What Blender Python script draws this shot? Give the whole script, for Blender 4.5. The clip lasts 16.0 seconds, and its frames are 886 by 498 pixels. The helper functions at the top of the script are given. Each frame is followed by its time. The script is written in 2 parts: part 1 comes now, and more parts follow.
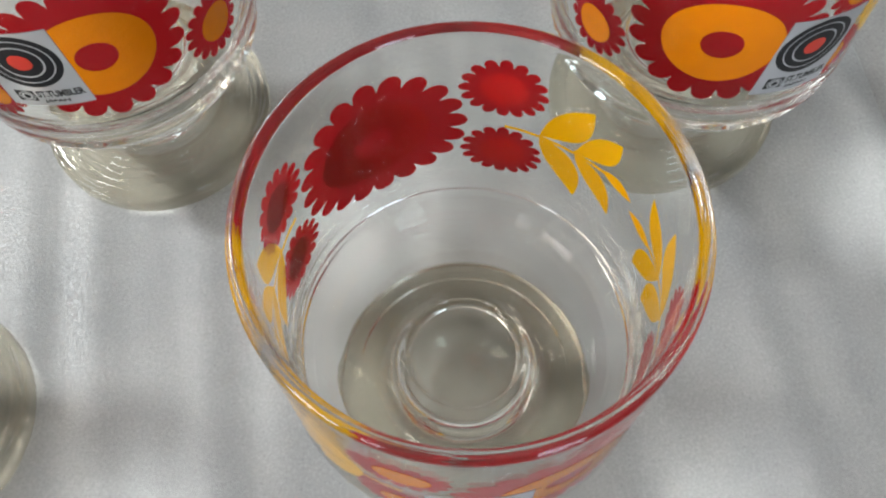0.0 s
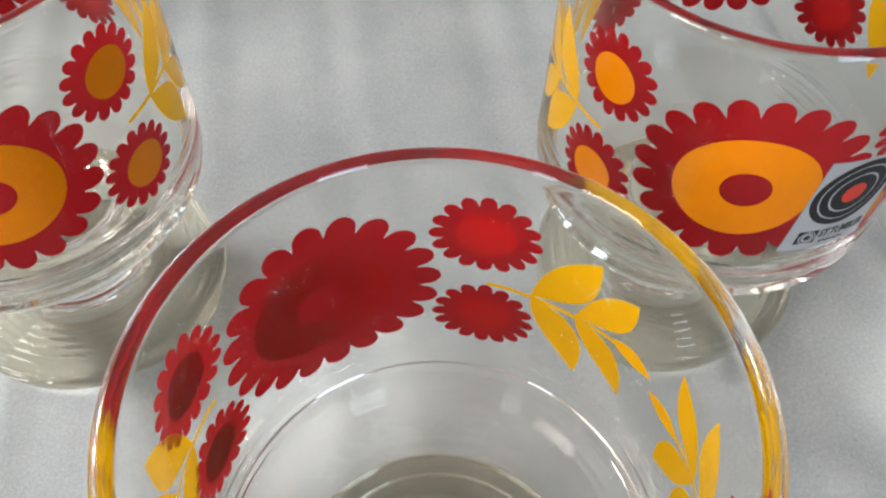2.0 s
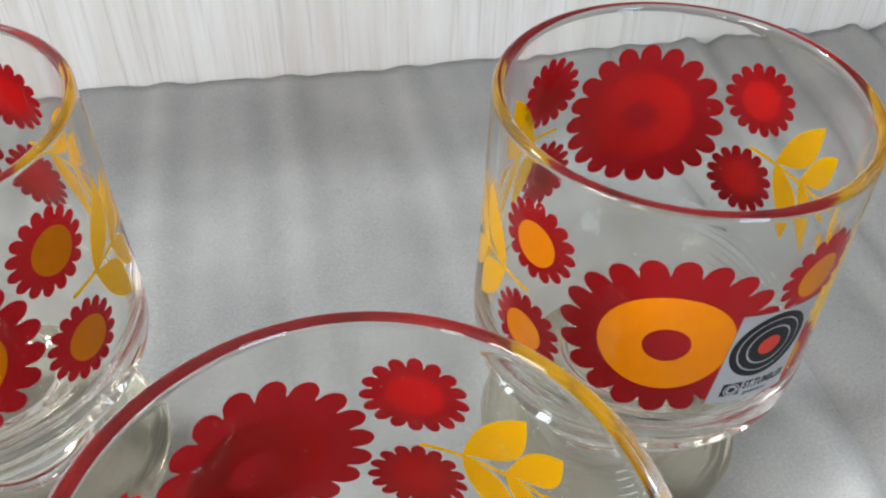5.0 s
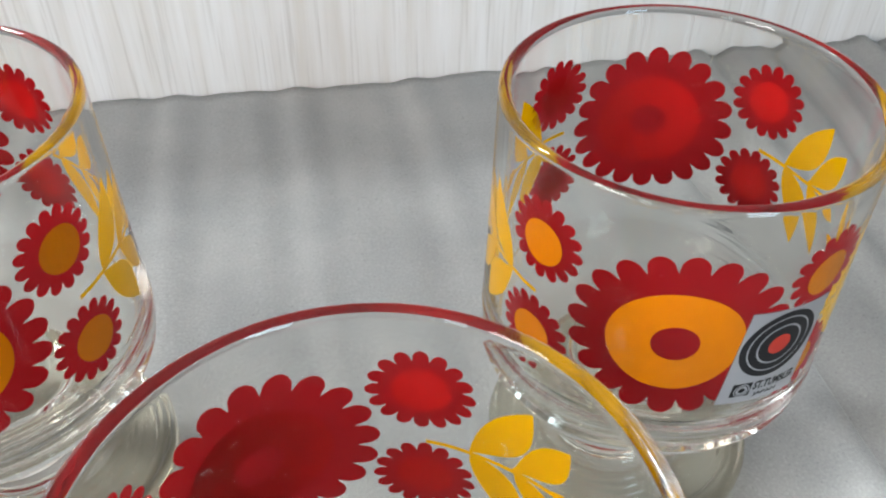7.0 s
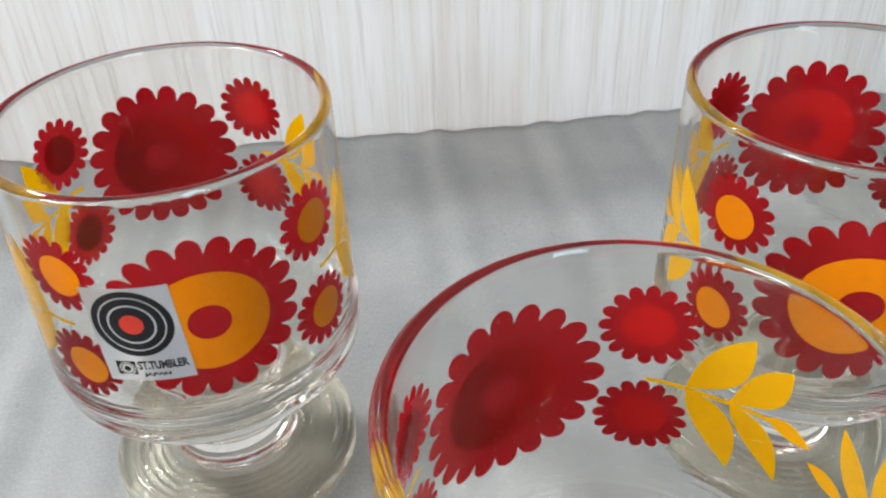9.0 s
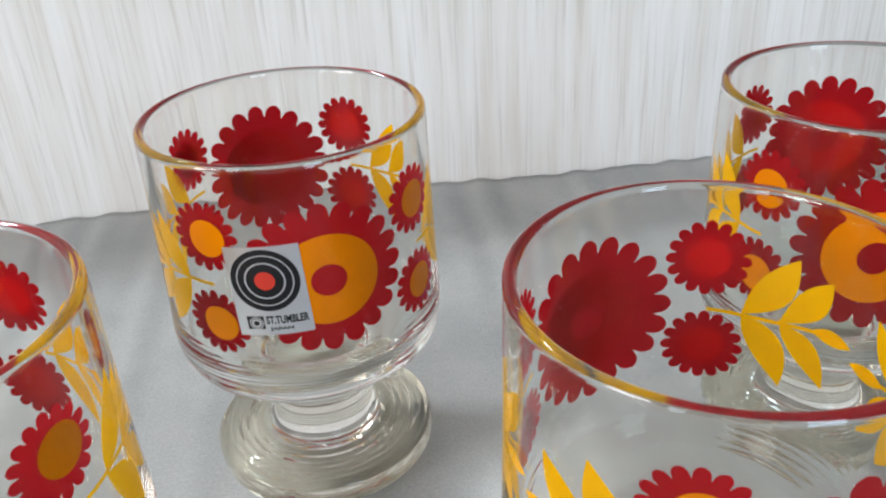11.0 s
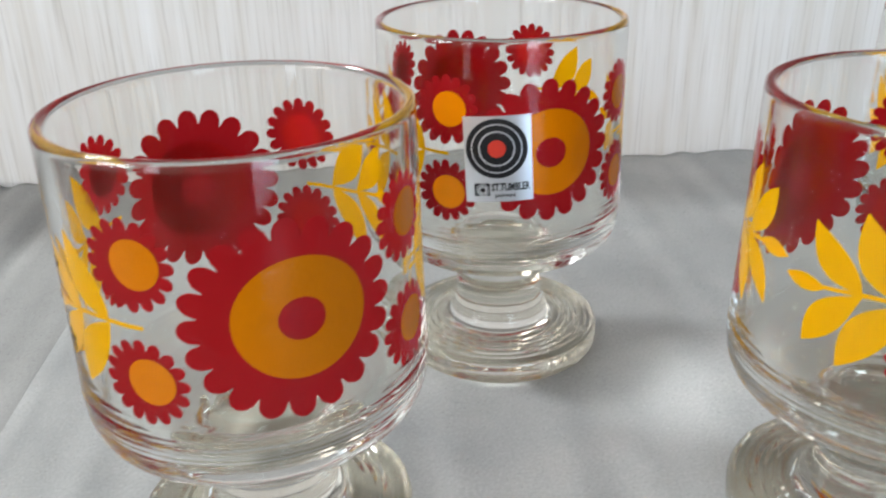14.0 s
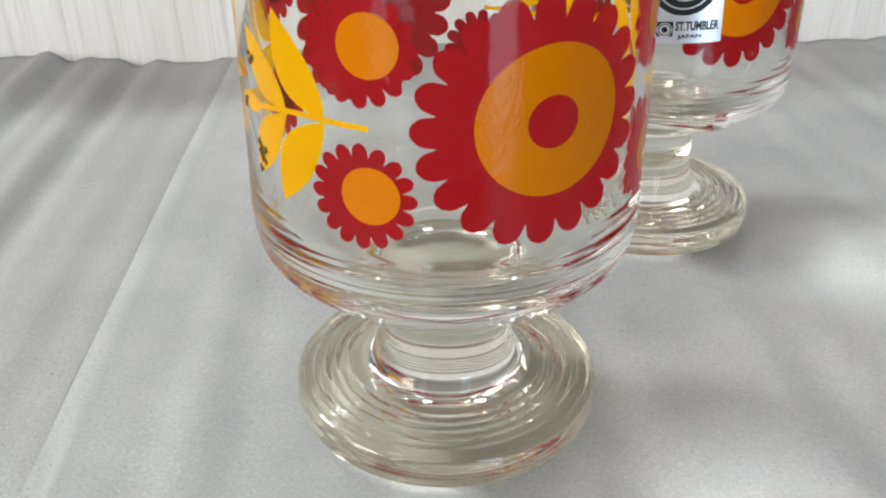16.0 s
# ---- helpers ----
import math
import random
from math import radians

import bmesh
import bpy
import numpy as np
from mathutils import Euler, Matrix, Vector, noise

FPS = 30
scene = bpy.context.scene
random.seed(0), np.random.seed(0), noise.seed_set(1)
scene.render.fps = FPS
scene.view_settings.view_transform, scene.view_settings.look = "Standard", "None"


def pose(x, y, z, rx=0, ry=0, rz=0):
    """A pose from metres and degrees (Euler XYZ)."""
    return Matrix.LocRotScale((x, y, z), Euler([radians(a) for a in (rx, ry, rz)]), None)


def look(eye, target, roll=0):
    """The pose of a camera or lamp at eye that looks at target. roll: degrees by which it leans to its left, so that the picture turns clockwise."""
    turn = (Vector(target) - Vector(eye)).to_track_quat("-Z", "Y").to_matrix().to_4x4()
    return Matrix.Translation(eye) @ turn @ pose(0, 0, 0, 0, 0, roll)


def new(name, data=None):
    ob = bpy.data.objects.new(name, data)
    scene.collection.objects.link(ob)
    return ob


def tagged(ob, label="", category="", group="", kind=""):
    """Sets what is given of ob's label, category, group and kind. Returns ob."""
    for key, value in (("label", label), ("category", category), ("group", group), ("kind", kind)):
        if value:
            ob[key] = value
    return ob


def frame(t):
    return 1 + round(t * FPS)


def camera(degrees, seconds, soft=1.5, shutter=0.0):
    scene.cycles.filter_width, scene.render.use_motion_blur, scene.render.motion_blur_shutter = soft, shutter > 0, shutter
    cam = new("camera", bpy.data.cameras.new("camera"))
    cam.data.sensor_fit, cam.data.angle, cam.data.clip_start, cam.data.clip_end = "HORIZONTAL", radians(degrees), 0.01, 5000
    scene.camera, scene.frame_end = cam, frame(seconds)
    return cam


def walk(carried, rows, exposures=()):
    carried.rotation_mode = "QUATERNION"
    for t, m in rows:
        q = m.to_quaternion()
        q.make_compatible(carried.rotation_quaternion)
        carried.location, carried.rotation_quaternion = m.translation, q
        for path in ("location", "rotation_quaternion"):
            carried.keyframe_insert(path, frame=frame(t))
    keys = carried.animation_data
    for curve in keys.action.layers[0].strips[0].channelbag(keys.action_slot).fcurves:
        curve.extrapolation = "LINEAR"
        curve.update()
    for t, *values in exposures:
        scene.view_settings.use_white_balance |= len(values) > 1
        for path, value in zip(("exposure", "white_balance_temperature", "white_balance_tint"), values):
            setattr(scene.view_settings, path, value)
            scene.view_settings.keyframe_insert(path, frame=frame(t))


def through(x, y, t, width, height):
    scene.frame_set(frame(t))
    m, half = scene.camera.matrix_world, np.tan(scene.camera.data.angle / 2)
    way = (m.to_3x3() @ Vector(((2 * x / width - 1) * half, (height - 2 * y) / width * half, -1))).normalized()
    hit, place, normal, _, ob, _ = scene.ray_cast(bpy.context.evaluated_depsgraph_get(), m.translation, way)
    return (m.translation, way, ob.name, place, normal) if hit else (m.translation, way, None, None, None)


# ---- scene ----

# ---- camera and its walk ----
cam = camera(54.36, 16.0, soft=2.1, shutter=0.4)
PATH = [
    (0.0, -0.01102, -0.05773, 0.22931, 24.082, 0.606, -8.048),
    (0.5, -0.01106, -0.05203, 0.22041, 25.634, 0.270, -7.916),
    (1.0, -0.00875, -0.04351, 0.20504, 29.914, -0.244, -8.140),
    (1.5, -0.00685, -0.04211, 0.19798, 33.477, -0.262, -8.206),
    (2.0, -0.00659, -0.04172, 0.19667, 35.877, -0.516, -8.466),
    (2.5, -0.00644, -0.04279, 0.19733, 39.046, -0.678, -8.715),
    (3.0, -0.00615, -0.04310, 0.19753, 40.777, -0.735, -8.761),
    (3.5, -0.00581, -0.04389, 0.19839, 41.457, -0.901, -9.181),
    (4.0, -0.00369, -0.04658, 0.20015, 43.801, -1.017, -10.230),
    (4.5, -0.00182, -0.04763, 0.20075, 46.117, -1.160, -11.229),
    (7.0, -0.00131, -0.05051, 0.19731, 48.610, -0.531, -10.761),
    (7.5, -0.00908, -0.05647, 0.19434, 49.603, -0.248, -9.933),
    (8.0, -0.02107, -0.06317, 0.19276, 50.836, -0.043, -8.896),
    (8.5, -0.02865, -0.07017, 0.19361, 52.297, 0.864, -7.739),
    (9.0, -0.03431, -0.07653, 0.19451, 53.970, 1.879, -6.816),
    (11.5, -0.06013, -0.13120, 0.18401, 62.363, 2.907, -6.745),
    (12.0, -0.06000, -0.14315, 0.18202, 63.583, 2.653, -5.998),
    (12.5, -0.06736, -0.15132, 0.17917, 64.148, 2.359, -5.102),
    (13.0, -0.08084, -0.15586, 0.17457, 64.624, 2.148, -4.771),
    (13.5, -0.10033, -0.15912, 0.16638, 65.055, 1.375, -4.798),
    (14.0, -0.11749, -0.16045, 0.15619, 65.021, 1.072, -4.847),
    (14.5, -0.13218, -0.16370, 0.14746, 64.852, 1.119, -5.235),
    (15.0, -0.14374, -0.16071, 0.13957, 63.720, 0.860, -5.147),
    (15.5, -0.15510, -0.15122, 0.13189, 61.800, 0.713, -4.398),
    (16.0, -0.15822, -0.14516, 0.12757, 60.392, 0.153, -3.921),
]

walk(cam, [(t, pose(x, y, z, rx, ry, rz)) for t, x, y, z, rx, ry, rz in PATH],
     ((0.0, -0.50, 6500, 10), (1.0, -0.48, 6500, 10), (2.5, -0.17, 6500, 10), (3.0, -0.15, 6500, 10),
      (4.0, -0.40, 6450, 10), (7.0, -0.38, 6430, 10), (9.0, -0.36, 6360, 10), (11.5, -0.47, 6300, 10),
      (13.5, -0.40, 6400, 10), (14.0, -0.52, 6380, 10), (14.5, -0.56, 6340, 10), (15.0, -0.53, 6400, 10),
      (15.5, -0.39, 6480, 10), (16.0, -0.36, 6520, 10)))

# ---- world, lights, exposure ----
scene.cycles.max_bounces = 64
scene.cycles.transmission_bounces = 48
scene.cycles.glossy_bounces = 48
scene.cycles.caustics_refractive = True
scene.cycles.caustics_reflective = False
scene.cycles.blur_glossy = 4.0
world = bpy.data.worlds.new("room_air")
world.use_nodes = True
world.node_tree.nodes["Background"].inputs["Color"].default_value = (0.9, 0.95, 1.0, 1)
world.node_tree.nodes["Background"].inputs["Strength"].default_value = 0.05
scene.world = world


def area_lamp(name, eye, target, width, depth, watts, colour):
    data = bpy.data.lights.new(name, "AREA")
    data.shape, data.size, data.size_y, data.energy, data.color = "RECTANGLE", width, depth, watts, colour
    ob = new(name, data)
    ob.matrix_world = look(eye, target)
    return ob


ROOM = (-2.2, 2.4, -2.0, 2.4, -0.74, 1.9)
WINDOWS = (("window_1", "west", -1.8, -0.7, 0.1, 1.5, 84.0, (1.0, 0.94, 0.875)),
           ("window_2", "south", -1.95, -1.4, -0.68, 1.4, 22.0, (0.80, 0.91, 1.0)),
           ("window_3", "south", 0.45, 1.15, -0.73, 1.4, 38.0, (0.66, 0.84, 1.0)))
area_lamp("ceiling_lamp_light", (-1.5, 1.1, 1.86), (-1.5, 1.1, 0.0), 0.4, 0.4, 68.0, (0.94, 0.985, 1.0))
for name, side, a, b, low, high, watts, colour in WINDOWS:
    mid, level = (a + b) / 2, (low + high) / 2
    eye, ahead = ((ROOM[0] - 0.03, mid, level), (0.0, mid, level)) if side == "west" else ((mid, ROOM[2] - 0.03, level), (mid, 0.0, level))
    area_lamp(name + "_light", eye, ahead, b - a, high - low, watts, colour)


# ---- materials ----
class Nodes:
    """A node material under construction."""

    def __init__(self, name):
        self.mat = bpy.data.materials.new(name)
        self.mat.use_nodes = True
        self.tree = self.mat.node_tree
        self.bsdf = self.tree.nodes["Principled BSDF"]
        self.out = self.tree.nodes["Material Output"]

    def add(self, kind, **values):
        node = self.tree.nodes.new(kind)
        for key, value in values.items():
            if key in node.inputs:
                node.inputs[key].default_value = value
        return node

    def link(self, a, b):
        self.tree.links.new(a, b)

    def coords(self, scale):
        tex = self.add("ShaderNodeTexCoord")
        mapping = self.add("ShaderNodeMapping", Scale=scale)
        self.link(tex.outputs["Object"], mapping.inputs["Vector"])
        return mapping.outputs["Vector"]

    def noise(self, vector, scale, detail=4.0, rough=0.55):
        node = self.add("ShaderNodeTexNoise", Scale=scale, Detail=detail, Roughness=rough)
        self.link(vector, node.inputs["Vector"])
        return node.outputs["Fac"]

    def ramp(self, fac, stops):
        node = self.add("ShaderNodeValToRGB")
        while len(node.color_ramp.elements) < len(stops):
            node.color_ramp.elements.new(0.5)
        for element, (at, colour) in zip(node.color_ramp.elements, stops):
            element.position, element.color = at, (*colour, 1)
        self.link(fac, node.inputs["Fac"])
        return node.outputs["Color"]

    def mix(self, fac, a, b, blend="MIX"):
        node = self.add("ShaderNodeMix")
        node.data_type, node.blend_type = "RGBA", blend
        for socket, value in ((node.inputs[0], fac), (node.inputs[6], a), (node.inputs[7], b)):
            if hasattr(value, "links"):
                self.link(value, socket)
            else:
                socket.default_value = value if isinstance(value, float) else (*value, 1)
        return node.outputs[2]

    def bump(self, height, strength, distance):
        node = self.add("ShaderNodeBump", Strength=strength, Distance=distance)
        self.link(height, node.inputs["Height"])
        return node.outputs["Normal"]


def glass_material(name, colour, dull, inner=1.0):
    """Clear glass; dull above 1 weakens the gloss at middling angles and leaves full reflection as it is."""
    n = Nodes(name)
    clear = n.add("ShaderNodeBsdfRefraction", Color=(*colour, 1), Roughness=0.0, IOR=1.46)
    gloss = n.add("ShaderNodeBsdfGlossy", Color=(inner, inner, inner, 1), Roughness=0.0)
    share = n.add("ShaderNodeFresnel", IOR=1.46)
    power = n.add("ShaderNodeMath")
    power.operation = "POWER"
    power.inputs[1].default_value = dull
    n.link(share.outputs[0], power.inputs[0])
    mixer = n.add("ShaderNodeMixShader")
    n.link(power.outputs[0], mixer.inputs[0])
    n.link(clear.outputs[0], mixer.inputs[1])
    n.link(gloss.outputs[0], mixer.inputs[2])
    n.link(mixer.outputs[0], n.out.inputs["Surface"])
    n.tree.nodes.remove(n.bsdf)
    return n.mat


def enamel_material(name, colour, dark, through, gloss=0.03, rough=0.2, relief=0.12):
    """Screen-printed enamel: slightly uneven ink, glossy, lets a little light through."""
    n = Nodes(name)
    v = n.coords((1, 1, 1))
    base = n.mix(n.noise(v, 160.0, 3.0), colour, dark)
    n.link(base, n.bsdf.inputs["Base Color"])
    n.bsdf.inputs["Roughness"].default_value = rough
    n.bsdf.inputs["Specular IOR Level"].default_value = gloss
    n.link(n.bump(n.noise(v, 900.0, 2.0), relief, 0.0004), n.bsdf.inputs["Normal"])
    glow = n.add("ShaderNodeBsdfTranslucent")
    n.link(base, glow.inputs["Color"])
    mixer = n.add("ShaderNodeMixShader", Fac=through)
    n.link(n.bsdf.outputs[0], mixer.inputs[1])
    n.link(glow.outputs[0], mixer.inputs[2])
    n.link(mixer.outputs[0], n.out.inputs["Surface"])
    return n.mat


def foam_material(name, pale, dull):
    """Thin packing foam: fine cells; faint cloudy tone paints in the glasses' mottled light."""
    n = Nodes(name)
    v = n.coords((1, 1, 1))
    cloud = n.ramp(n.noise(v, 22.0, 4.0, 0.55), [(0.32, dull), (0.68, pale)])
    fleck = n.ramp(n.noise(v, 1100.0, 3.0, 0.6), [(0.30, (0.84, 0.84, 0.84)), (0.55, (0.97, 0.97, 0.97)), (0.72, (1.12, 1.12, 1.12))])
    n.link(n.mix(1.0, cloud, fleck, "MULTIPLY"), n.bsdf.inputs["Base Color"])
    n.link(n.ramp(n.noise(v, 900.0, 2.0), [(0.35, (0.55, 0.55, 0.55)), (0.7, (0.24, 0.24, 0.24))]), n.bsdf.inputs["Roughness"])
    n.bsdf.inputs["Specular IOR Level"].default_value = 0.55
    n.link(n.bump(n.noise(v, 1300.0, 4.0, 0.65), 0.17, 0.0005), n.bsdf.inputs["Normal"])
    return n.mat


def panel_material(name):
    """Pale board with fine upright grain."""
    n = Nodes(name)
    fine = n.noise(n.coords((1.0, 1.0, 0.03)), 480.0, 4.0, 0.6)
    broad = n.noise(n.coords((1.0, 1.0, 0.06)), 95.0, 3.0, 0.55)
    base = n.ramp(broad, [(0.30, (0.79, 0.765, 0.725)), (0.5, (0.86, 0.85, 0.835)), (0.7, (0.91, 0.91, 0.91))])
    grain = n.ramp(fine, [(0.30, (0.77, 0.755, 0.735)), (0.46, (0.95, 0.945, 0.94)), (0.72, (1.0, 1.0, 1.0))])
    n.link(n.mix(0.95, base, grain, "MULTIPLY"), n.bsdf.inputs["Base Color"])
    n.bsdf.inputs["Roughness"].default_value = 0.42
    n.link(n.bump(fine, 0.2, 0.0005), n.bsdf.inputs["Normal"])
    return n.mat


def plain_material(name, colour, rough=0.8, metal=0.0, grain=60.0, contrast=0.06, gloss=0.4):
    n = Nodes(name)
    v = n.coords((1, 1, 1))
    dark = tuple(c * (1 - contrast * 2) for c in colour)
    n.link(n.mix(n.noise(v, grain, 4.0), colour, dark), n.bsdf.inputs["Base Color"])
    n.bsdf.inputs["Roughness"].default_value = rough
    n.bsdf.inputs["Metallic"].default_value = metal
    n.bsdf.inputs["Specular IOR Level"].default_value = gloss
    return n.mat


GLASS = glass_material("clear_glass", (0.985, 0.985, 0.975), 1.3, 0.94)
RIM_GLASS = glass_material("rim_glass", (0.985, 0.985, 0.975), 0.85)
# Foot yellowed; both tints also darken for shade that foot and floor don't cast.
FOOT_GLASS = glass_material("yellowed_dimmed_glass", (0.84, 0.815, 0.75), 0.9, 0.97)
STEM_GLASS = glass_material("stem_glass", (0.94, 0.93, 0.905), 1.1, 0.98)
RED = enamel_material("red_enamel", (0.48, 0.012, 0.017), (0.43, 0.010, 0.014), 0.5)
BACKED_RED = enamel_material("backed_red_enamel", (0.51, 0.010, 0.010), (0.47, 0.009, 0.009), 0.08)
ORANGE = enamel_material("orange_enamel", (0.76, 0.225, 0.0), (0.66, 0.19, 0.0), 0.2, 0.22, 0.09, 0.3)
YELLOW = enamel_material("yellow_enamel", (1.0, 0.53, 0.0), (0.96, 0.49, 0.0), 0.4)
SCUFF = enamel_material("scuffed_enamel", (0.16, 0.085, 0.008), (0.07, 0.04, 0.01), 0.1)
SILVER = plain_material("silver_foil", (0.62, 0.64, 0.68), 0.3, 0.85, 300.0, 0.05)
INK = plain_material("black_ink", (0.010, 0.010, 0.012), 0.45, 0.0, 300.0, 0.1, 0.2)
STICKER_RED = plain_material("sticker_red", (0.48, 0.035, 0.02), 0.45, 0.0, 300.0, 0.06, 0.2)
SHEET_TOP = foam_material("white_foam", (0.445, 0.452, 0.446), (0.345, 0.355, 0.356))
SHEET_LOW = foam_material("grey_foam", (0.365, 0.366, 0.357), (0.305, 0.307, 0.30))
PANEL = panel_material("pale_grained_board")
TABLE = plain_material("table_board", (0.10, 0.07, 0.05), 0.5)
FRAME = plain_material("window_frame_paint", (0.10, 0.09, 0.085), 0.5)
WALL = plain_material("wall_paint", (0.46, 0.45, 0.43), 0.9, 0.0, 8.0, 0.03)
CEILING = plain_material("ceiling_paint", (0.75, 0.745, 0.74), 0.9, 0.0, 8.0, 0.03)
FLOOR = plain_material("floor_boards", (0.28, 0.2, 0.14), 0.22, 0.0, 8.0, 0.1)


def mesh_of(name, verts, faces, material, smooth=True):
    me = bpy.data.meshes.new(name)
    me.from_pydata(verts, [], faces)
    me.materials.append(material)
    me.polygons.foreach_set("use_smooth", [smooth] * len(me.polygons))
    me.update()
    return me


def part(name, me, parent, label=""):
    ob = new(name, me)
    ob.parent = parent
    return tagged(ob, label)


def box_mesh(name, lo, hi, material, bevel=0.0):
    bm = bmesh.new()
    bmesh.ops.create_cube(bm, size=1.0)
    for v in bm.verts:
        v.co = Vector([(a + b) / 2 + (b - a) * c for a, b, c in zip(lo, hi, v.co)])
    if bevel:
        bmesh.ops.bevel(bm, geom=bm.edges[:], offset=bevel, segments=2, affect="EDGES")
    me = bpy.data.meshes.new(name)
    bm.to_mesh(me)
    bm.free()
    me.materials.append(material)
    return me


# ---- the room round the table ----
x0, x1, y0, y1, z0, z1 = ROOM


def joined(name, boxes, material):
    """One mesh out of several boxes, each given by two opposite corners."""
    bm = bmesh.new()
    for lo, hi in boxes:
        made = bmesh.ops.create_cube(bm, size=1.0)
        for v in made["verts"]:
            v.co = Vector([(a + b) / 2 + (b - a) * c for a, b, c in zip(lo, hi, v.co)])
    me = bpy.data.meshes.new(name)
    bm.to_mesh(me)
    bm.free()
    me.materials.append(material)
    return me


def pierced(axis, at, a, b, holes):
    """Boxes of a wall 0.1 thick from a to b with openings (from, to, low, high), in order."""
    def piece(u0, u1, w0, w1):
        return ((at, u0, w0), (at + 0.1, u1, w1)) if axis == "x" else ((u0, at, w0), (u1, at + 0.1, w1))
    boxes, u = [], a
    for h0, h1, low, high in holes:
        boxes += [piece(u, h0, z0 - 0.1, z1 + 0.1), piece(h0, h1, z0 - 0.1, low), piece(h0, h1, high, z1 + 0.1)]
        u = h1
    return boxes + [piece(u, b, z0 - 0.1, z1 + 0.1)]


tagged(new("floor", box_mesh("floor", (x0, y0, z0 - 0.1), (x1, y1, z0), FLOOR)), "brown wooden floor below the table", "floor", kind="structure")
tagged(new("ceiling", box_mesh("ceiling", (x0, y0, z1), (x1, y1, z1 + 0.1), CEILING)), "plain white painted ceiling of the room", "ceiling", kind="structure")
for name, axis, at, a, b, side in (("wall_north", "y", y1, x0 - 0.1, x1 + 0.1, ""), ("wall_south", "y", y0 - 0.1, x0 - 0.1, x1 + 0.1, "south"),
                                   ("wall_west", "x", x0 - 0.1, y0, y1, "west"), ("wall_east", "x", x1, y0, y1, "")):
    holes = [w[2:6] for w in WINDOWS if w[1] == side]
    tagged(new(name, joined(name, pierced(axis, at, a, b, holes), WALL)), "plain painted room wall with window openings" if holes else "plain painted room wall", "wall", kind="structure")
for name, side, a, b, low, high, watts, colour in WINDOWS:
    window = tagged(new(name), "tall window with a dark frame", "window", kind="structure")
    bars = [(a, a + 0.035, low, high), (b - 0.035, b, low, high), (a + 0.035, b - 0.035, low, low + 0.035), (a + 0.035, b - 0.035, high - 0.035, high), (a + 0.035, b - 0.035, (low + high) / 2 - 0.015, (low + high) / 2 + 0.015)]
    for u0, u1, w0, w1 in bars:
        lo, hi = ((x0 - 0.02, u0, w0), (x0 + 0.02, u1, w1)) if side == "west" else ((u0, y0 - 0.02, w0), (u1, y0 + 0.02, w1))
        part("window_frame", box_mesh("window_frame", lo, hi, FRAME, 0.004), window)

# ---- table, foam sheets, backdrop board ----
BOARD_Y, BOARD_TOP, FRONT = 0.2857, 0.152, -0.16
table = tagged(new("table", box_mesh("table", (-0.5, -0.168, -0.045), (0.5, 0.42, -0.014), TABLE, 0.003)), "brown table top under white foam sheets", "table")
for lx in (-0.45, 0.45):
    for ly in (-0.13, 0.36):
        part("leg", box_mesh("leg", (lx - 0.025, ly - 0.025, z0), (lx + 0.025, ly + 0.025, -0.0445), TABLE, 0.003), table)
tagged(new("backdrop_board", box_mesh("backdrop_board", (-0.47, BOARD_Y, -0.014), (0.47, BOARD_Y + 0.012, BOARD_TOP), PANEL, 0.0008)), "pale wood-grain backdrop board standing behind the glasses", "backdrop board")

KNOTS = ((-0.80, 0.0), (-0.52, -0.001), (-0.43, 0.003), (-0.345, 0.0028), (-0.262, -0.006), (-0.19, 0.0), (-0.14, 0.0006), (-0.08, 0.0028), (-0.02, 0.0003), (0.03, -0.0016), (0.09, 0.0), (0.14, 0.0016), (0.22, 0.0), (0.8, 0.0))


def smooth(a, b, x):
    t = min(1.0, max(0.0, (x - a) / (b - a)))
    return t * t * (3 - 2 * t)


def ripple(x):
    for (xa, za), (xb, zb) in zip(KNOTS, KNOTS[1:]):
        if x <= xb:
            return 0.65 * (za + (zb - za) * smooth(xa, xb, x))
    return 0.0


def fine_ripple(x, y):
    return 0.0008 * math.sin(230 * x + 2.0 * math.sin(9 * x) + 6 * y) + 0.0006 * math.sin(370 * x + 1.0 + 3 * y)


def sheet_height(x, y, low):
    back = smooth(0.135, 0.265, y)
    h = back * (ripple(x) + 0.6 * fine_ripple(x, y)) + (1 - back) * 0.3 * fine_ripple(x, y)
    if low:
        out = max(smooth(-0.237, -0.30, x), smooth(0.146, 0.20, x))
        h += out * (back * 1.3 * fine_ripple(x, y) + (1 - back) * (0.9 * ripple(x) + 1.2 * fine_ripple(x, y) + 0.0005 * math.sin(125 * x + 0.7 + 5 * y)) - 0.0002)
    return h


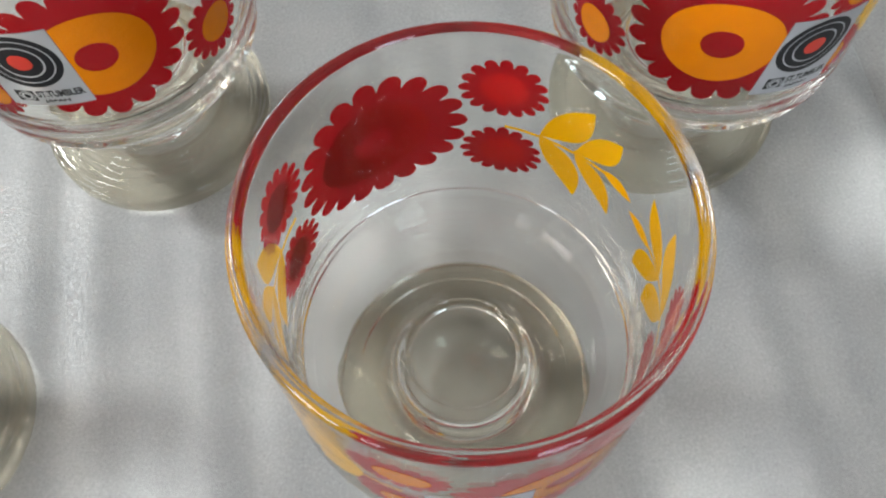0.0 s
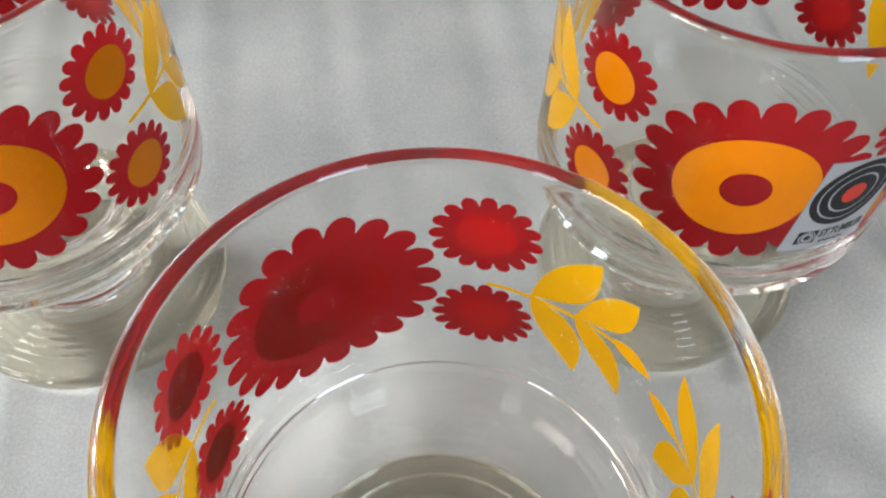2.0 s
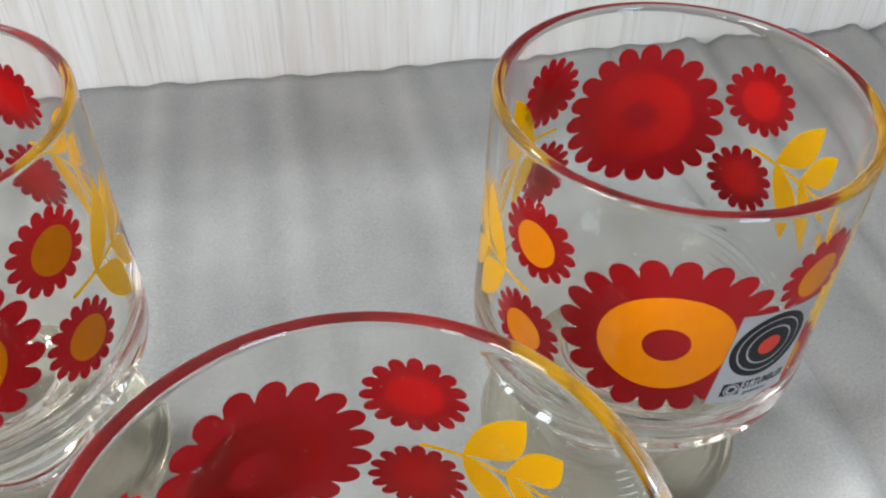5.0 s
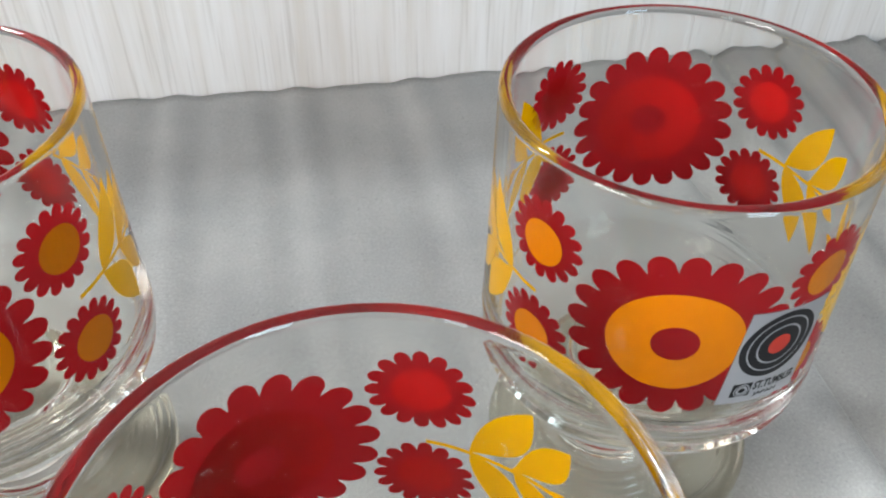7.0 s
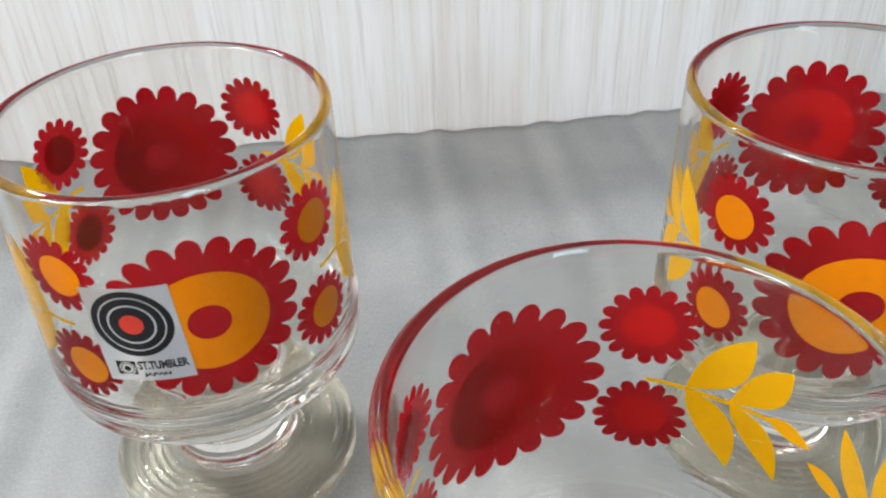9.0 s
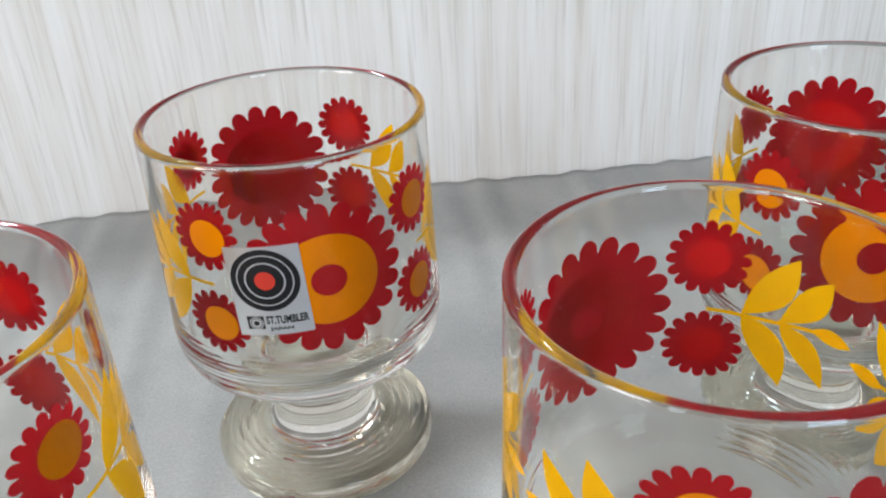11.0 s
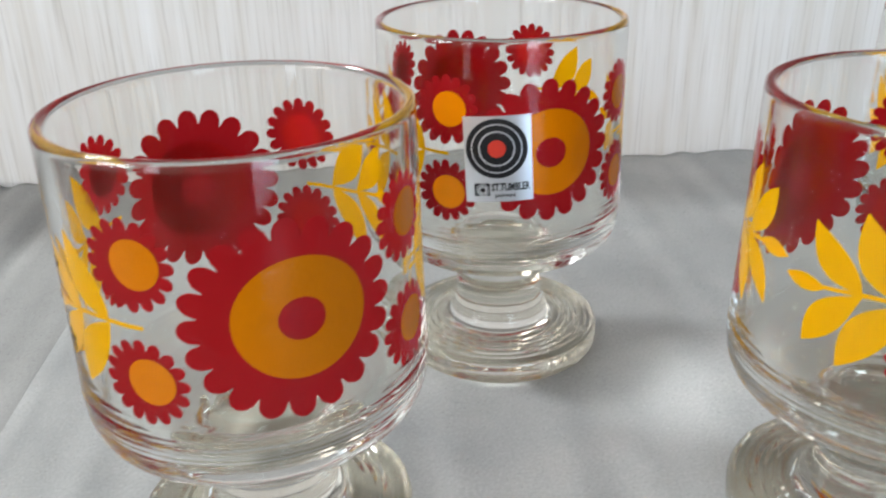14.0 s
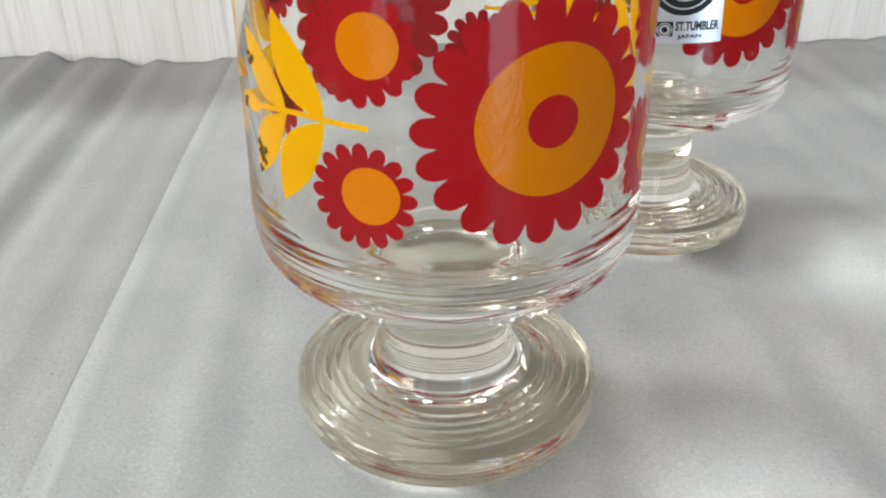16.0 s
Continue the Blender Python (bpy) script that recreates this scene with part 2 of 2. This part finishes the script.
def foam_sheet(name, xa, xb, ya, yb, top, thick, nx, ny, low, material):
    verts, faces = [], []
    for layer in (0, 1):
        for j in range(ny + 1):
            for i in range(nx + 1):
                x = xa + (xb - xa) * (0.001 if i == 1 else 0.999 if i == nx - 1 else i / nx)
                y = ya + (yb - ya) * j / ny
                edge = 0.0008 * noise.noise((x * 40, y * 40, 3.0)) if i in (0, nx) else 0.0
                fall = 0.00034 if not low and i in (0, nx) else 0.0
                verts.append((x + edge, y, top + sheet_height(x, y, low) - fall - layer * (thick - 0.9 * fall if fall else thick)))
    off = (nx + 1) * (ny + 1)
    for j in range(ny):
        for i in range(nx):
            a = j * (nx + 1) + i
            faces.append((a, a + 1, a + nx + 2, a + nx + 1))
            faces.append((off + a, off + a + nx + 1, off + a + nx + 2, off + a + 1))
    ring = [i for i in range(nx + 1)] + [j * (nx + 1) + nx for j in range(1, ny + 1)] + [ny * (nx + 1) + i for i in range(nx - 1, -1, -1)] + [j * (nx + 1) for j in range(ny - 1, 0, -1)]
    for a, b in zip(ring, ring[1:] + ring[:1]):
        faces.append((b, a, off + a, off + b))
    return new(name, mesh_of(name, verts, faces, material))


tagged(foam_sheet("foam_sheet", -0.48, 0.48, FRONT, BOARD_Y - 0.0002, -0.0004, 0.0008, 240, 80, True, SHEET_LOW), "greyish rippled packing foam sheet covering the table", "foam sheet")
tagged(foam_sheet("foam_sheet", -0.2345, 0.1425, FRONT, BOARD_Y - 0.0006, 0.0, 0.0003, 120, 80, False, SHEET_TOP), "white packing foam sheet laid flat under the glasses", "foam sheet")

# ---- tumblers ----
MM = 0.001
GROOVE = ((1.9, -0.30), (1.55, -0.34), (1.25, -0.05), (0.85, 0.26), (0.35, 0.18))
STEPS = tuple((20.0 + 2.2 * k + r, 9.2 - 0.17 * k + z) for k in range(4, -1, -1) for r, z in GROOVE)
BASE = ((0, 2.6), (14, 2.4), (24, 1.8), (28.3, 0.9), (30.0, 0.0), (31.6, 0.1), (33.0, 0.9), (33.6, 2.2), (33.75, 4.4), (33.7, 6.7), (33.3, 7.8), (32.5, 8.3), (31.6, 8.1))
STEM = ((19.5, 9.35), (18.7, 9.8), (17.5, 10.8), (16.5, 12.2), (15.6, 14.2), (14.9, 16.8), (14.4, 19.8), (14.15, 23.0), (14.1, 26.2), (14.35, 29.0), (15.1, 31.2), (16.8, 32.9), (19.4, 34.1), (22.8, 35.1), (26.8, 36.2), (30.8, 37.8))
WALLS = ((34.8, 40.6), (37.55, 44.2), (38.55, 48.6), (38.75, 54.0), (38.45, 62.0), (38.15, 79.0), (37.95, 90.0), (37.8, 104.9), (37.78, 107.5), (37.78, 108.4), (37.77, 108.9))
RIM = ((37.71, 109.3), (37.53, 109.75), (37.13, 110.1), (36.53, 110.25), (35.93, 110.1), (35.53, 109.75), (35.35, 109.3))
INNER = ((35.25, 108.9), (35.22, 108.4), (35.22, 107.5), (35.24, 99.0), (35.5, 80.0), (35.8, 62.0), (35.7, 55.0), (34.6, 50.0), (32.2, 45.8), (28.4, 43.0), (23.0, 41.5), (16.5, 40.9), (13.6, 40.6), (12.6, 39.8), (11.0, 39.0), (6.0, 38.5), (0, 38.3))


def outer_radius(z):
    wall = WALLS[2:]
    for (ra, za), (rb, zb) in zip(wall, wall[1:]):
        if z <= zb:
            return ra + (rb - ra) * (z - za) / (zb - za)
    return wall[-1][0]


def rounded(points, steps=4):
    """A Catmull-Rom curve through the profile's points."""
    pts = [points[0], *points, points[-1]]
    line = []
    for a, b, c, d in zip(pts, pts[1:], pts[2:], pts[3:]):
        for k in range(steps):
            t = k / steps
            line.append(tuple(0.5 * (2 * q + (r - p) * t + (2 * p - 5 * q + 4 * r - s) * t * t + (3 * q - p - 3 * r + s) * t ** 3) for p, q, r, s in zip(a, b, c, d)))
    line.append(points[-1])
    return line


def lathe(name, pieces, segments, material):
    """Surfaces turned from one or more profiles of (radius, height) in millimetres."""
    verts, faces = [], []
    for profile in pieces:
        rows = []
        for r, z in profile:
            if r < 1e-6:
                rows.append([len(verts)])
                verts.append((0, 0, z * MM))
            else:
                rows.append(list(range(len(verts), len(verts) + segments)))
                for k in range(segments):
                    a = 2 * math.pi * k / segments
                    verts.append((r * MM * math.sin(a), -r * MM * math.cos(a), z * MM))
        for lo, hi in zip(rows, rows[1:]):
            for k in range(segments):
                m = (k + 1) % segments
                if len(lo) == 1:
                    faces.append((lo[0], hi[m], hi[k]))
                elif len(hi) == 1:
                    faces.append((lo[k], lo[m], hi[0]))
                else:
                    faces.append((lo[k], lo[m], hi[m], hi[k]))
    return mesh_of(name, verts, faces, material)


def wrap(s, z, lift):
    """A point of the print, s millimetres round the bowl and z up, lifted off the glass."""
    r = outer_radius(z)
    a = s / 37.9
    return ((r + lift) * MM * math.sin(a), -(r + lift) * MM * math.cos(a), z * MM)


def shell(name, rows, closed, material, inner, outer, smooth_faces=True):
    """A thin curved solid from rows of (s, z); closed: every row is a ring."""
    verts, faces = [], []
    n = len(rows[0])
    for lift in (inner, outer):
        for row in rows:
            verts += [wrap(s, z, lift) for s, z in row]
    off = n * len(rows)
    for j in range(len(rows) - 1):
        for i in range(n if closed else n - 1):
            k = (i + 1) % n
            a, b, c, d = j * n + i, j * n + k, (j + 1) * n + k, (j + 1) * n + i
            faces.append((a, b, c, d))
            faces.append((off + d, off + c, off + b, off + a))
    rims = []
    if closed:
        rims = [[0 * n + i for i in range(n)], [(len(rows) - 1) * n + i for i in range(n)][::-1]]
    else:
        rims = [[i for i in range(n)] + [j * n + n - 1 for j in range(1, len(rows))] + [(len(rows) - 1) * n + i for i in range(n - 2, -1, -1)] + [j * n for j in range(len(rows) - 2, 0, -1)]]
    for ring in rims:
        for a, b in zip(ring, ring[1:] + ring[:1]):
            faces.append((a, off + a, off + b, b))
    me = mesh_of(name, verts, faces, material, False)
    bm = bmesh.new()
    bm.from_mesh(me)
    bmesh.ops.remove_doubles(bm, verts=bm.verts, dist=1e-7)
    bmesh.ops.recalc_face_normals(bm, faces=bm.faces)
    bm.to_mesh(me)
    bm.free()
    return me


def film(name, rows, closed, material, lift):
    """A printed film under the glass's outer skin, from rows of (s, z); closed: every row is a ring."""
    n = len(rows[0])
    verts = [wrap(s, z, lift) for row in rows for s, z in row]
    faces = []
    for j in range(len(rows) - 1):
        for i in range(n if closed else n - 1):
            k = (i + 1) % n
            faces.append((j * n + i, (j + 1) * n + i, (j + 1) * n + k, j * n + k))
    me = mesh_of(name, verts, faces, material)
    bm = bmesh.new()
    bm.from_mesh(me)
    bmesh.ops.remove_doubles(bm, verts=bm.verts, dist=1e-7)
    bm.to_mesh(me)
    bm.free()
    return me


def petal_mesh(name, s0, z0, radius, valley, petals, wide, turn):
    count = petals * 10
    rows = []
    for j in range(13):
        f = j / 12
        row = []
        for i in range(count):
            a = 2 * math.pi * i / count
            edge = valley + (radius - valley) * abs(math.cos(petals * a / 2)) ** 0.5
            row.append((s0 + wide * f * edge * math.cos(a + turn), z0 + f * edge * math.sin(a + turn)))
        rows.append(row)
    return film(name, rows, True, RED, -0.08)


def disc_mesh(name, s0, z0, r_in, r_out, wide, material, lift, count=72, steps=8):
    rows = [[(s0 + wide * r * math.cos(2 * math.pi * i / count), z0 + r * math.sin(2 * math.pi * i / count)) for i in range(count)] for r in [r_in + (r_out - r_in) * j / steps for j in range(steps + 1)]]
    return film(name, rows, True, material, lift)


def leaf_rows(base, tip, width, bow, fat=0.5, steps=14, across=5):
    """A leaf between two points of the print; bow bends its midrib, fat is where it is widest."""
    (sa, za), (sb, zb) = base, tip
    ds, dz = sb - sa, zb - za
    length = math.hypot(ds, dz)
    ns, nz = -dz / length, ds / length
    rows = []
    for j in range(steps + 1):
        t = j / steps
        u = t ** (math.log(0.5) / math.log(fat))
        half = width / 2 * max(0.05, math.sin(math.pi * u) ** 0.85)
        mid = bow * 4 * t * (1 - t)
        rows.append([(sa + ds * t + ns * (mid + half * q), za + dz * t + nz * (mid + half * q)) for q in [2 * k / (across - 1) - 1 for k in range(across)]])
    return rows


def ribbon_rows(points, width):
    rows = []
    for k, (s, z) in enumerate(points):
        a, b = points[max(0, k - 1)], points[min(len(points) - 1, k + 1)]
        ds, dz = b[0] - a[0], b[1] - a[1]
        length = math.hypot(ds, dz)
        rows.append([(s - dz / length * width / 2 * q, z + ds / length * width / 2 * q) for q in (-1, 0, 1)])
    return rows


ARC = 37.9 * math.pi / 180
SPRAY_LEAVES = ((("leaf"), (-55.2, 79.0), (-70.0, 94.4), 7.6, -1.6, 0.45), ("leaf", (-67.6, 78.8), (-84.4, 90.2), 6.4, -1.2, 0.45), ("leaf", (-77.8, 77.2), (-91.8, 77.2), 3.6, -0.2, 0.5),
                ("leaf", (-55.0, 78.2), (-70.8, 62.2), 7.6, 1.2, 0.5), ("leaf", (-67.0, 78.2), (-82.4, 64.8), 6.6, 1.0, 0.55))
SPRAY_STEM = ((-43.3, 78.4), (-49.0, 78.5), (-55.4, 78.7), (-62.0, 78.7), (-68.0, 78.4), (-74.0, 77.8), (-80.0, 77.2), (-91.0, 77.1))


def spray(parent, side, back):
    """One leaf spray of the print: side -1 or 1; the back ones are turned half round about the joint."""
    def put(q):
        a, z = q[0] * -side, q[1]
        if back:
            a, z = side * 184.2 - a, 157.0 - z + 0.3
        return (a * ARC, z)
    stem = part("leaf_spray", film("leaf_spray", ribbon_rows([put(q) for q in SPRAY_STEM], 0.95), False, YELLOW, -0.08), parent, "yellow printed leaf spray on a thin stem")
    flip = -side * (-1)
    for name, base, tip, width, bow, fat in SPRAY_LEAVES:
        part(name, film(name, leaf_rows(put(base), put(tip), width, bow * flip, fat), False, YELLOW, -0.08), stem)
    return stem


def scuffs(stem, places):
    """Small ragged spots where the print is worn dark; places: (s, z, reach, count)."""
    rng = random.Random(4)
    for s0, z0, reach, count in places:
        for _ in range(count):
            s, z, size = s0 + rng.gauss(0, reach * 0.5), z0 + rng.gauss(0, reach), rng.uniform(0.25, 0.75)
            edge = [size * rng.uniform(0.5, 1.3) for _ in range(12)]
            rows = [[(s + f * edge[i] * math.cos(i * math.pi / 6), z + f * edge[i] * math.sin(i * math.pi / 6)) for i in range(12)] for f in (0.0, 0.5, 1.0)]
            part("scuff", shell("scuff", rows, True, SCUFF, 0.0, 0.09), stem, "dark worn spot")


def flower(parent, at, z, big, wide=1.0, aside=0.0, above=0.0, lean=0.0):
    s = at * ARC
    if big:
        red = part("large_flower", petal_mesh("large_flower", s + aside, z + above, 20.4, 16.5, 20, wide, lean), parent, "large red printed flower with scalloped petals")
        part("flower_ring", disc_mesh("flower_ring", s, z, 4.3, 12.3, 1.05, ORANGE, 0.05), red, "orange ring round a red centre")
        part("ring_backing", disc_mesh("ring_backing", s, z, 4.3, 12.3, 1.05, BACKED_RED, -0.13), red, "red back of the printed ring")
    else:
        red = part("small_flower", petal_mesh("small_flower", s + aside, z + above, 9.2, 6.9, 16, 1.0, 0.0), parent, "small red printed flower")
        part("flower_center", disc_mesh("flower_center", s, z, 0.0, 4.95, 1.0, ORANGE, 0.05, 48, 4), red, "orange flower centre")
        part("center_backing", disc_mesh("center_backing", s, z, 0.0, 4.95, 1.0, BACKED_RED, -0.13, 48, 4), red, "brighter red back of the printed centre")


def flat_ring(name, s0, z0, turn, cx, cy, r_in, r_out, material, inner, outer):
    c, d = math.cos(turn), math.sin(turn)
    rows = []
    for j in range(4):
        r = r_in + (r_out - r_in) * j / 3
        rows.append([(s0 + c * x - d * y, z0 + d * x + c * y) for x, y in [(cx + r * math.cos(2 * math.pi * i / 64), cy + r * math.sin(2 * math.pi * i / 64)) for i in range(64)]])
    return shell(name, rows, True, material, inner, outer)


def flat_patch(name, s0, z0, turn, xa, xb, ya, yb, material, inner, outer, nx=12, ny=3):
    c, d = math.cos(turn), math.sin(turn)
    rows = []
    for j in range(ny + 1):
        y = ya + (yb - ya) * j / ny
        rows.append([(s0 + c * x - d * y, z0 + d * x + c * y) for x in [xa + (xb - xa) * i / nx for i in range(nx + 1)]])
    return shell(name, rows, False, material, inner, outer)


def lettering(name, text, s0, z0, turn, xa, ya, width, height, material, lift):
    """Words bent round the bowl, fitted into width by height."""
    data = bpy.data.curves.new(name, "FONT")
    data.body, data.fill_mode = text, "BOTH"
    data.resolution_u, data.offset = 3, 0.04
    ob = new(name, data)
    me = bpy.data.meshes.new_from_object(ob)
    bpy.data.objects.remove(ob)
    xs, ys = [v.co.x for v in me.vertices], [v.co.y for v in me.vertices]
    c, d = math.cos(turn), math.sin(turn)
    for v in me.vertices:
        x = xa + (v.co.x - min(xs)) / (max(xs) - min(xs)) * width
        y = ya + (v.co.y - min(ys)) / (max(ys) - min(ys)) * height
        v.co = wrap(s0 + c * x - d * y, z0 + d * x + c * y, lift)
    me.name = name
    me.materials.clear()
    me.materials.append(material)
    return me


def sticker(parent, at, z, turn):
    """The maker's foil sticker; at and z: the middle of its target."""
    s = at * ARC
    base = part("sticker", flat_patch("sticker", s, z, turn, -9.0, 9.6, -15.4, 9.2, SILVER, 0.04, 0.18, 16, 6), parent, "silver foil sticker with a black target")
    for r_in, r_out in ((7.05, 8.5), (5.05, 6.7), (2.5, 4.6)):
        part("target_ring", flat_ring("target_ring", s, z, turn, 0, 0, r_in, r_out, INK, 0.1, 0.215), base, "black printed ring")
    part("target_center", flat_ring("target_center", s, z, turn, 0, 0, 0.0, 2.5, STICKER_RED, 0.1, 0.22), base, "red target centre")
    part("emblem", flat_patch("emblem", s, z, turn, -6.6, -2.3, -13.6, -9.9, INK, 0.1, 0.21, 5, 3), base, "small black emblem")
    part("emblem_ring", flat_ring("emblem_ring", s, z, turn, -4.3, -11.9, 0.75, 1.25, SILVER, 0.15, 0.235), base, "pale ring")
    part("emblem_ring", flat_ring("emblem_ring", s, z, turn, -4.3, -11.9, 1.5, 1.75, SILVER, 0.15, 0.235), base, "thin pale outer ring")
    part("lettering", lettering("lettering", "ST.TUMBLER", s, z, turn, -1.8, -12.3, 10.6, 2.4, INK, 0.2), base, "black printed words")
    part("lettering", lettering("lettering", "JAPAN", s, z, turn, -1.2, -14.4, 5.8, 1.25, INK, 0.2), base, "black printed word")


RIPPLED = [(r + 0.07 * math.sin(3.4 * z) * smooth(38, 44, z) * (1 - smooth(52, 58, z)), z) for r, z in rounded(BASE + STEPS + STEM + WALLS[:5], 4)]
PROFILE = RIPPLED[:-1] + list(WALLS[4:]) + list(RIM) + list(INNER[:5]) + [(r + 0.13 * math.sin(3.8 * z) * smooth(41, 44, z) * (1 - smooth(54, 60, z)), z) for r, z in rounded(INNER[5:], 8)]


def tumbler(x, y, turn, label, stuck=None, slip=(-1.0, 0.0), worn=False):
    base = tagged(new("footed_tumbler"), label, "glass", "footed tumblers")
    low = next(k for k, (r, z) in enumerate(PROFILE) if r < 19.0 and z > 9.5)
    high = next(k for k, (r, z) in enumerate(PROFILE) if z > 36.0)
    brim = next(k for k, (r, z) in enumerate(PROFILE) if z > 108.0)
    inside = next(k for k, (r, z) in enumerate(PROFILE) if r < 36.0 and k > brim and z < 108.0)
    deep = next(k for k, (r, z) in enumerate(PROFILE) if k > inside and z < 51.0)
    for name, pieces, material, words, shade in (("bowl", (PROFILE[high:brim + 1], PROFILE[inside:deep + 1]), GLASS, "clear glass wall of the bowl", False),
                                                 ("rim", (PROFILE[brim:inside + 1],), RIM_GLASS, "rounded clear glass rim", False),
                                                 ("bowl_floor", (PROFILE[deep:],), STEM_GLASS, "thick clear glass floor with a round dimple", False),
                                                 ("stem", (PROFILE[low:high + 1],), STEM_GLASS, "smooth clear glass stem under the bowl", True),
                                                 ("foot", (PROFILE[:low + 1],), FOOT_GLASS, "thick ringed glass foot, faintly yellowed, tinted darker in place of shade", False)):
        part(name, lathe(name, pieces, 160, material), base, words).visible_shadow = shade
    flower(base, 0.6, 78.8, True, 1.04, *slip)
    flower(base, -175.6, 79.4, True, 1.0, -0.6, -0.2, -0.05)
    for at, z in ((-43.0, 91.1), (-43.5, 67.1), (43.0, 91.1), (43.3, 67.1), (142.0, 91.8), (141.2, 69.2), (-134.6, 90.6), (-135.4, 66.8)):
        flower(base, at, z, False, 1.0, *(slip if abs(at) < 90 else (0.0, 0.0)))
    for side in (-1, 1):
        for back in (False, True):
            stem = spray(base, side, back)
            if worn and side < 0 and not back:
                scuffs(stem, ((-53.4, 68.4, 1.5, 16), (-55.0, 84.6, 0.8, 4), (-59.2, 76.2, 0.5, 4)))
    if stuck:
        sticker(base, *stuck)
    base.matrix_world = pose(x, y, 0.0003, 0, 0, turn)
    return base


tumbler(0.0, 0.0, 18.25, "clear footed tumbler with red flowers, silver sticker stuck low", (-23.8, 71.5, 0.02), (-0.8, 0.4))
tumbler(-0.0788, 0.101, 13.0, "clear footed tumbler with red flowers and a tilted silver sticker", (-22.6, 80.7, 0.05), (-0.8, 0.3))
tumbler(0.0744, 0.0835, -19.4, "clear footed tumbler with red flowers, sticker over the flower's edge", (32.4, 76.2, -0.09), (0.2, 0.8))
tumbler(-0.147, 0.0135, 21.3, "clear footed tumbler with red and orange flowers, no sticker", None, (-1.5, -0.4), True)
